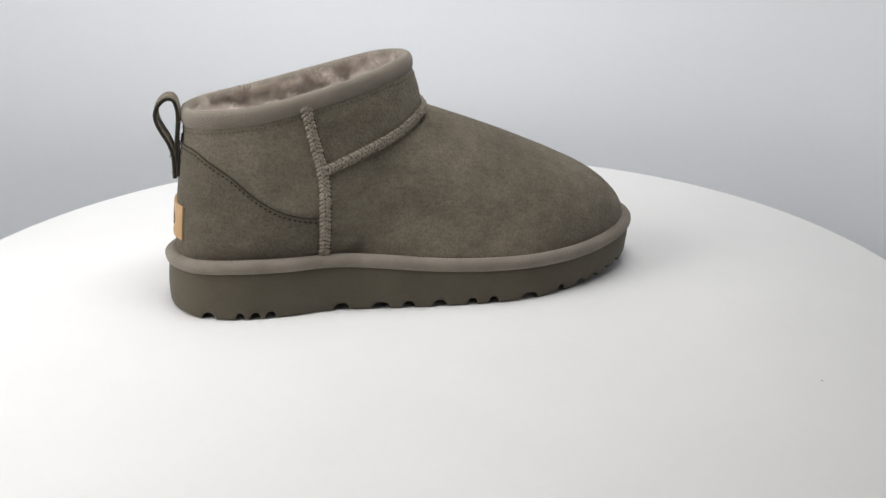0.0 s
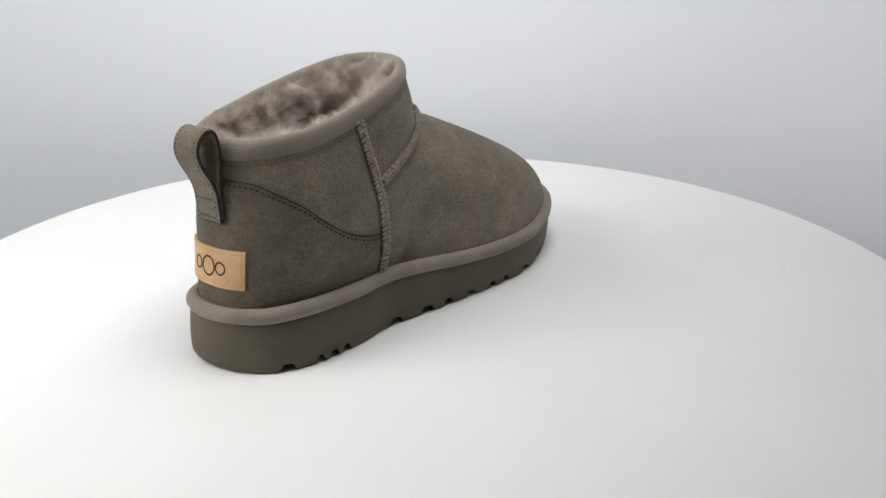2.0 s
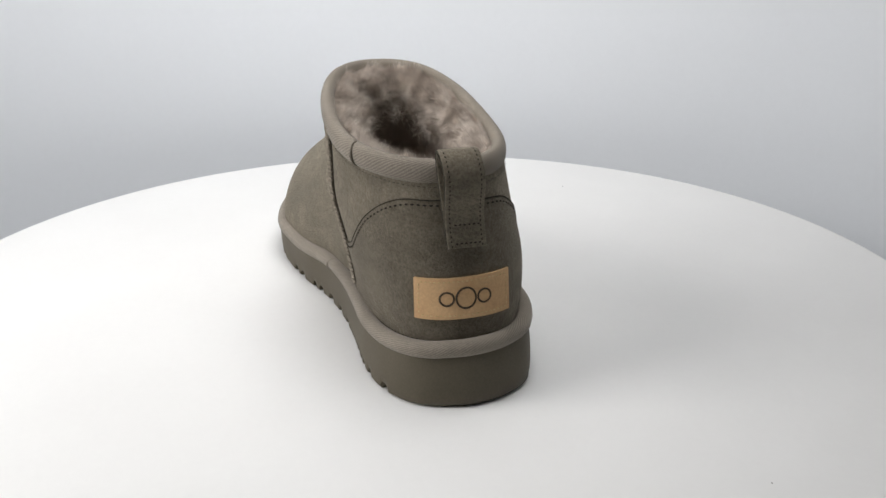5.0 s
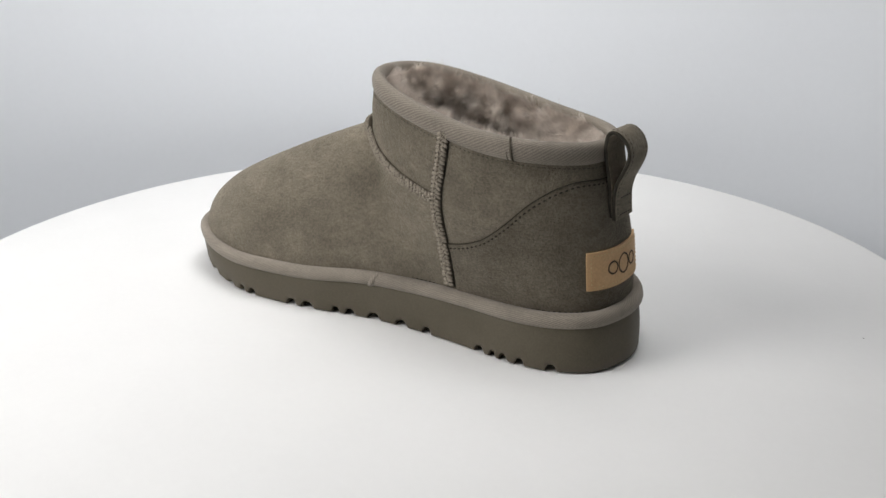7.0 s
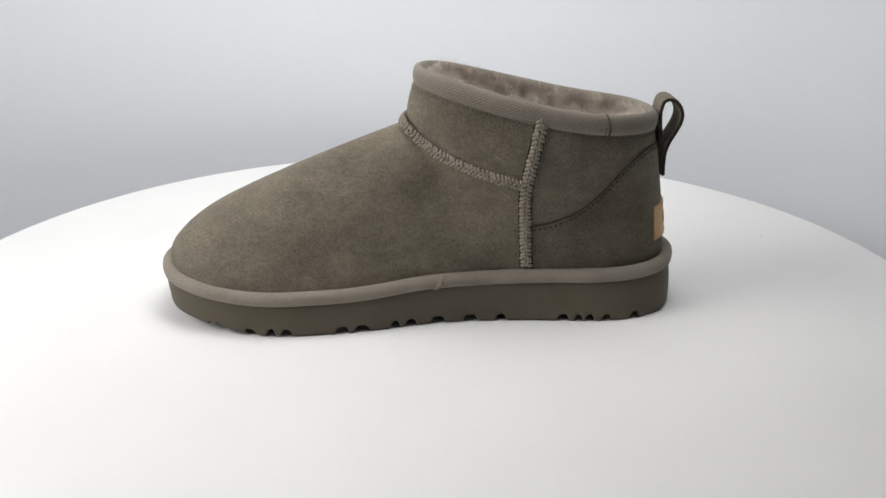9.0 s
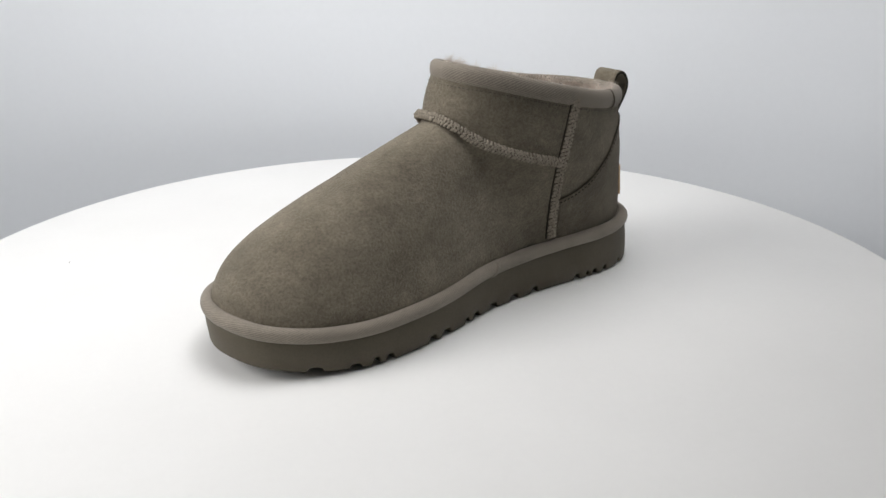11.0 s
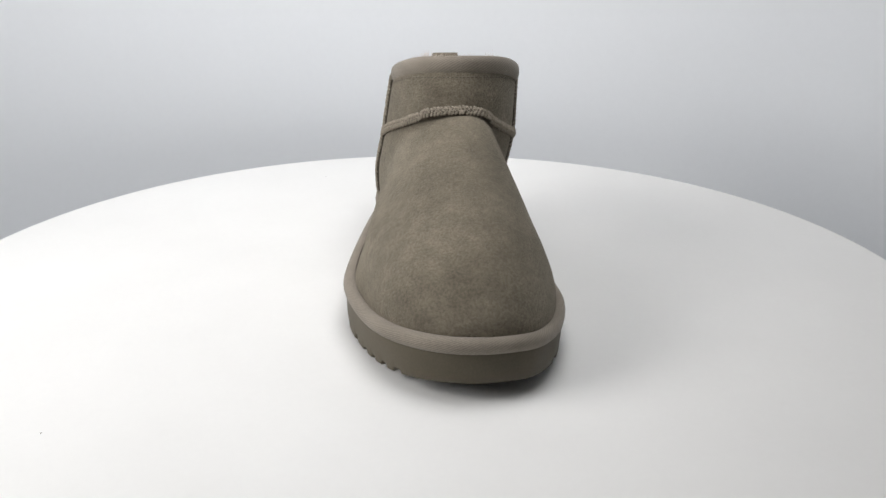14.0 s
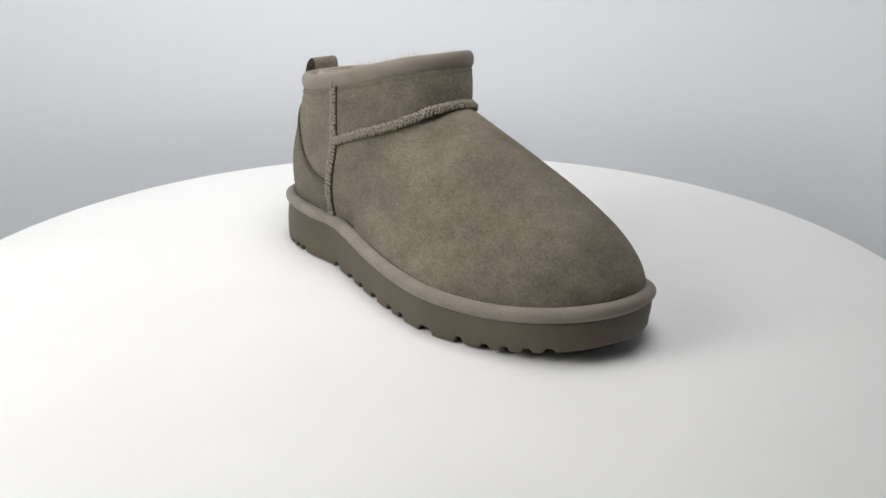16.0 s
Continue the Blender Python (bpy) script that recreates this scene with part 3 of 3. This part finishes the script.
def hollow_ring(z, inset):
    """A ring of the space inside, inset from the shaft's wall."""
    front, back = hollow_front(z) - inset, shaft_back(z) + inset
    r, l = shaft_right(z) - inset, shaft_left(z) + inset
    c, half = (r + l) / 2, (r - l) / 2
    ca, sa = np.cos(ANGLES), np.sin(ANGLES)
    n_front, n_back = 2.25, 2.3
    e = np.where(ca > 0, 2 / n_front, 2 / n_back)
    x = np.sign(ca) * np.abs(ca) ** e
    y = np.sign(sa) * np.abs(sa) ** e
    s = np.where(x > 0, CENTRE + (front - CENTRE) * x, CENTRE + (CENTRE - back) * x)
    return np.stack([s, c + half * y, np.broadcast_to(np.asarray(z, float), s.shape)], 1)


def build_lining(boot):
    """Sheepskin inside: a soft lumpy skin with tufts of fibre."""
    rng = random.Random(3)
    rows = []
    for depth in np.concatenate([np.linspace(0, 30, 34), np.linspace(33, 95, 20)]):
        swell = 1 - math.exp(-depth / 5.5)
        inset = 2.6 + 14.0 * swell
        ring = hollow_ring(np.full(N_RING, 115.0), inset)
        for _ in range(5):
            ring = hollow_ring(np.maximum(top_edge(ring[:, 0]) - 3.6 - depth, 36.0), inset)
        for p in ring:
            lump = noise.noise(Vector((p[0] / 13, p[1] / 13, p[2] / 11))) * 3.4 + noise.noise(Vector((p[0] / 5, p[1] / 5, p[2] / 4))) * 0.9
            d = np.array([p[0] + 55, p[1]])
            p[:2] -= d / max(np.linalg.norm(d), 1) * lump * min(depth / 5, 1)
        rows.append(ring)
    faces = grid(rows)
    faces.append(tuple(range((len(rows) - 1) * N_RING, len(rows) * N_RING)))
    lining = part("fleece_lining", mesh_from("fleece_lining", np.vstack(rows), faces, FLEECE), boot, "fluffy taupe sheepskin lining")
    verts, fs = [], []
    for _ in range(95000):
        i = min(int(abs(rng.gauss(0, 9.5))) + 1, 46)
        p = rows[i][rng.randrange(N_RING)]
        inward = np.array([-55 - p[0], -p[1] * 1.2, 0.0])
        inward = inward / max(np.linalg.norm(inward), 1e-6)
        clump = np.array(noise.noise_vector(Vector((p[0] / 9, p[1] / 9, p[2] / 9))))
        rise = rng.uniform(-0.1, 0.9) if i < 8 else rng.uniform(-0.3, 0.6)
        lay = inward * 0.8 + clump * 1.25 + np.array([rng.uniform(-0.25, 0.25), rng.uniform(-0.25, 0.25), rise])
        lay = lay / np.linalg.norm(lay)
        bend = clump * 0.8 + np.array([rng.uniform(-0.8, 0.8), rng.uniform(-0.8, 0.8), rng.uniform(-0.6, 0.6)])
        side = np.cross(lay, bend)
        side = side / max(np.linalg.norm(side), 1e-6)
        length = rng.uniform(3.0, 7.5) if i > 5 else rng.uniform(2.5, 6.0)
        if i < 5 and rng.random() < 0.3:
            lay = lay + np.array([0, 0, rng.uniform(0.5, 1.1)])
            lay, length = lay / np.linalg.norm(lay), rng.uniform(5.0, 8.5)
        w = rng.uniform(0.05, 0.12)
        base = len(verts)
        o = p + np.array([rng.uniform(-1.2, 1.2), rng.uniform(-1.2, 1.2), rng.uniform(-1.2, 0.6)]) - lay * 0.6
        for k, taper in ((0.0, 1.0), (0.4, 0.8), (0.75, 0.5)):
            c = o + lay * length * k + bend * length * 0.28 * k * k
            verts += [c - side * w * taper, c + side * w * taper]
        verts.append(o + lay * length + bend * length * 0.34)
        fs += [(base, base + 1, base + 3, base + 2), (base + 2, base + 3, base + 5, base + 4), (base + 4, base + 5, base + 6)]
    me = bpy.data.meshes.new("wool")
    me.from_pydata([tuple((v + SHIFT) * 0.001) for v in verts], [], fs)
    me.materials.append(PILE)
    tagged(part("wool", me, lining), kind="stuff")


def build_pull_loop(boot):
    """Suede pull loop, a flat strap folded to a teardrop behind the heel."""
    side_view = [(-128.2, 71.5), (-127.9, 78), (-128.0, 84), (-129.6, 90), (-132.6, 96), (-134.5, 101), (-134.6, 105.5), (-132.4, 110), (-128.6, 112.6), (-124.9, 111.6),
                 (-123.5, 106), (-124.0, 99), (-125.2, 92), (-125.8, 86), (-126.0, 79), (-126.4, 72.5)]
    p = np.array(side_view, float)
    dense = []
    for i in range(len(p) - 1):
        a, b, c, d = p[max(i - 1, 0)], p[i], p[i + 1], p[min(i + 2, len(p) - 1)]
        for t in np.linspace(0, 1, 7, endpoint=False):
            dense.append(0.5 * (2 * b + (c - a) * t + (2 * a - 5 * b + 4 * c - d) * t * t + (3 * b - a - 3 * c + d) * t ** 3))
    dense.append(p[-1])
    centres, across, up = [], [], []
    for i, (s, z) in enumerate(dense):
        nxt, prv = dense[min(i + 1, len(dense) - 1)], dense[max(i - 1, 0)]
        d = np.array([nxt[0] - prv[0], 0, nxt[1] - prv[1]])
        d = d / np.linalg.norm(d)
        y = np.array([0.0, 1.0, 0.0])
        centres.append(np.array([s, -7.4 + (z - 66) * 0.10, z]))
        across.append(y)
        up.append(np.cross(y, d))
    rows, uvs = tube(centres, across, up, 8.6, 1.15, 20, 7.0)
    faces = grid(rows)
    n = 20
    faces += [tuple(range(n)), tuple(range((len(rows) - 1) * n, len(rows) * n))]
    me = mesh_from("pull_loop", [q for r in rows for q in r], faces, SUEDE)
    me.materials.append(EDGE)
    for f in me.polygons:
        f.material_index = 1 if abs(f.normal.y) > 0.6 else 0
    strap = part("pull_loop", me, boot, "suede pull loop with stitched edges and dark cut sides")
    last = 62
    for w in (-6.6, 6.6):
        pts = [c + np.array([0, w, 0]) + -u * 1.05 for c, u in zip(centres[:last], up[:last])]
        nor = [-u for u in up[:last]]
        dashes(strap, "stitching", pts, nor, 2.1, 1.1, 0.34, THREAD)
    for z in (73.6, 82.0):
        c = np.array([np.interp(z, [71.5, 77, 85], [-128.3, -128.0, -128.8]) - 1.2, 0, z])
        pts = [c + np.array([0, -7.4 + (z - 66) * 0.1 + w, 0]) for w in np.linspace(-6.5, 6.5, 9)]
        dashes(strap, "stitching", pts, [np.array([-1.0, 0, 0])] * 9, 2.0, 1.1, 0.36, THREAD)


def build_patch(boot):
    """Tan leather patch on the heel, with pale stitches and a plain dark mark."""
    v0, v1, z0, z1 = -25.6, 13.8, 40.3, 58.4

    def at(a, b, lift):
        return on_heel(v0 + (v1 - v0) * a, z0 + (z1 - z0) * b + (a - 0.5) * -0.8, lift)
    cols, lines = np.linspace(0, 1, 31), np.linspace(0, 1, 11)
    outer = [[at(a, b, 1.9)[0] for a in cols] for b in lines]
    inner = [[at(a, b, 0.7)[0] for a in cols] for b in lines]
    n, m = len(cols), len(lines)
    verts = [p for r in outer for p in r] + [p for r in inner for p in r]
    faces = grid(outer, closed=False) + [tuple(i + n * m for i in f) for f in grid(inner, closed=False)]
    border = [j for j in range(n)] + [i * n + n - 1 for i in range(1, m)] + [(m - 1) * n + j for j in range(n - 2, -1, -1)] + [i * n for i in range(m - 2, 0, -1)]
    for a, b in zip(border, border[1:] + border[:1]):
        faces.append((a, b, b + n * m, a + n * m))
    patch = part("heel_patch", mesh_from("heel_patch", verts, faces, LEATHER, smooth=False), boot, "tan leather patch with a dark printed mark")
    for pts in ([at(a, 0.09, 1.95) for a in np.linspace(0.04, 0.96, 25)], [at(a, 0.91, 1.95) for a in np.linspace(0.04, 0.96, 25)],
                [at(0.04, b, 1.95) for b in np.linspace(0.12, 0.88, 9)], [at(0.96, b, 1.95) for b in np.linspace(0.12, 0.88, 9)]):
        dashes(patch, "stitching", [q[0] for q in pts], [q[1] for q in pts], 2.0, 1.25, 0.36, THREAD_PALE)
    # the mark: three plain ovals, the middle one larger
    for centre, half_w, half_h in ((0.70, 0.070, 0.16), (0.50, 0.105, 0.25), (0.30, 0.070, 0.16)):
        ring = [at(centre + half_w * math.cos(t), 0.50 + half_h * math.sin(t), 2.02) for t in np.linspace(0, 2 * math.pi, 33)]
        q, d = frames_along([r[0] for r in ring])
        nor = [r[1] for r in ring]
        side = [np.cross(a, b) for a, b in zip(nor, d)]
        rows, _ = tube(list(q), side, nor, 0.44, 0.16, 6, 2.0)
        part("printed_oval", mesh_from("printed_oval", [p for r in rows for p in r], grid(rows), PRINT), patch)


def build_boot():
    boot = tagged(new("ankle_boot"), "grey-olive suede ankle boot lined with sheepskin on the turntable", "boot")
    build_sole(boot)
    build_welt(boot)
    build_upper(boot)
    build_counter(boot)
    build_seams(boot)
    build_collar(boot)
    build_lining(boot)
    build_pull_loop(boot)
    build_patch(boot)
    return boot


# ---------------------------------------------------------------- assembly
build_setting()
turntable, dust = build_table()
ankle_boot = build_boot()


def turned_by(t):
    return 18.358 * t - 0.01192 * ((t - 8) ** 2 - 64)


def motions():
    times = [0.5 * i for i in range(33)]
    walk(turntable, [(t, pose(0, 0, 0, 0, 0, turned_by(t))) for t in times])
    walk(ankle_boot, [(t, pose(0, 0, 0, 0, 0, turned_by(t) + 11.95)) for t in times])
    for speck in dust:
        walk(speck, [(t, pose(0, 0, 0, 0, 0, turned_by(t))) for t in times])


motions()
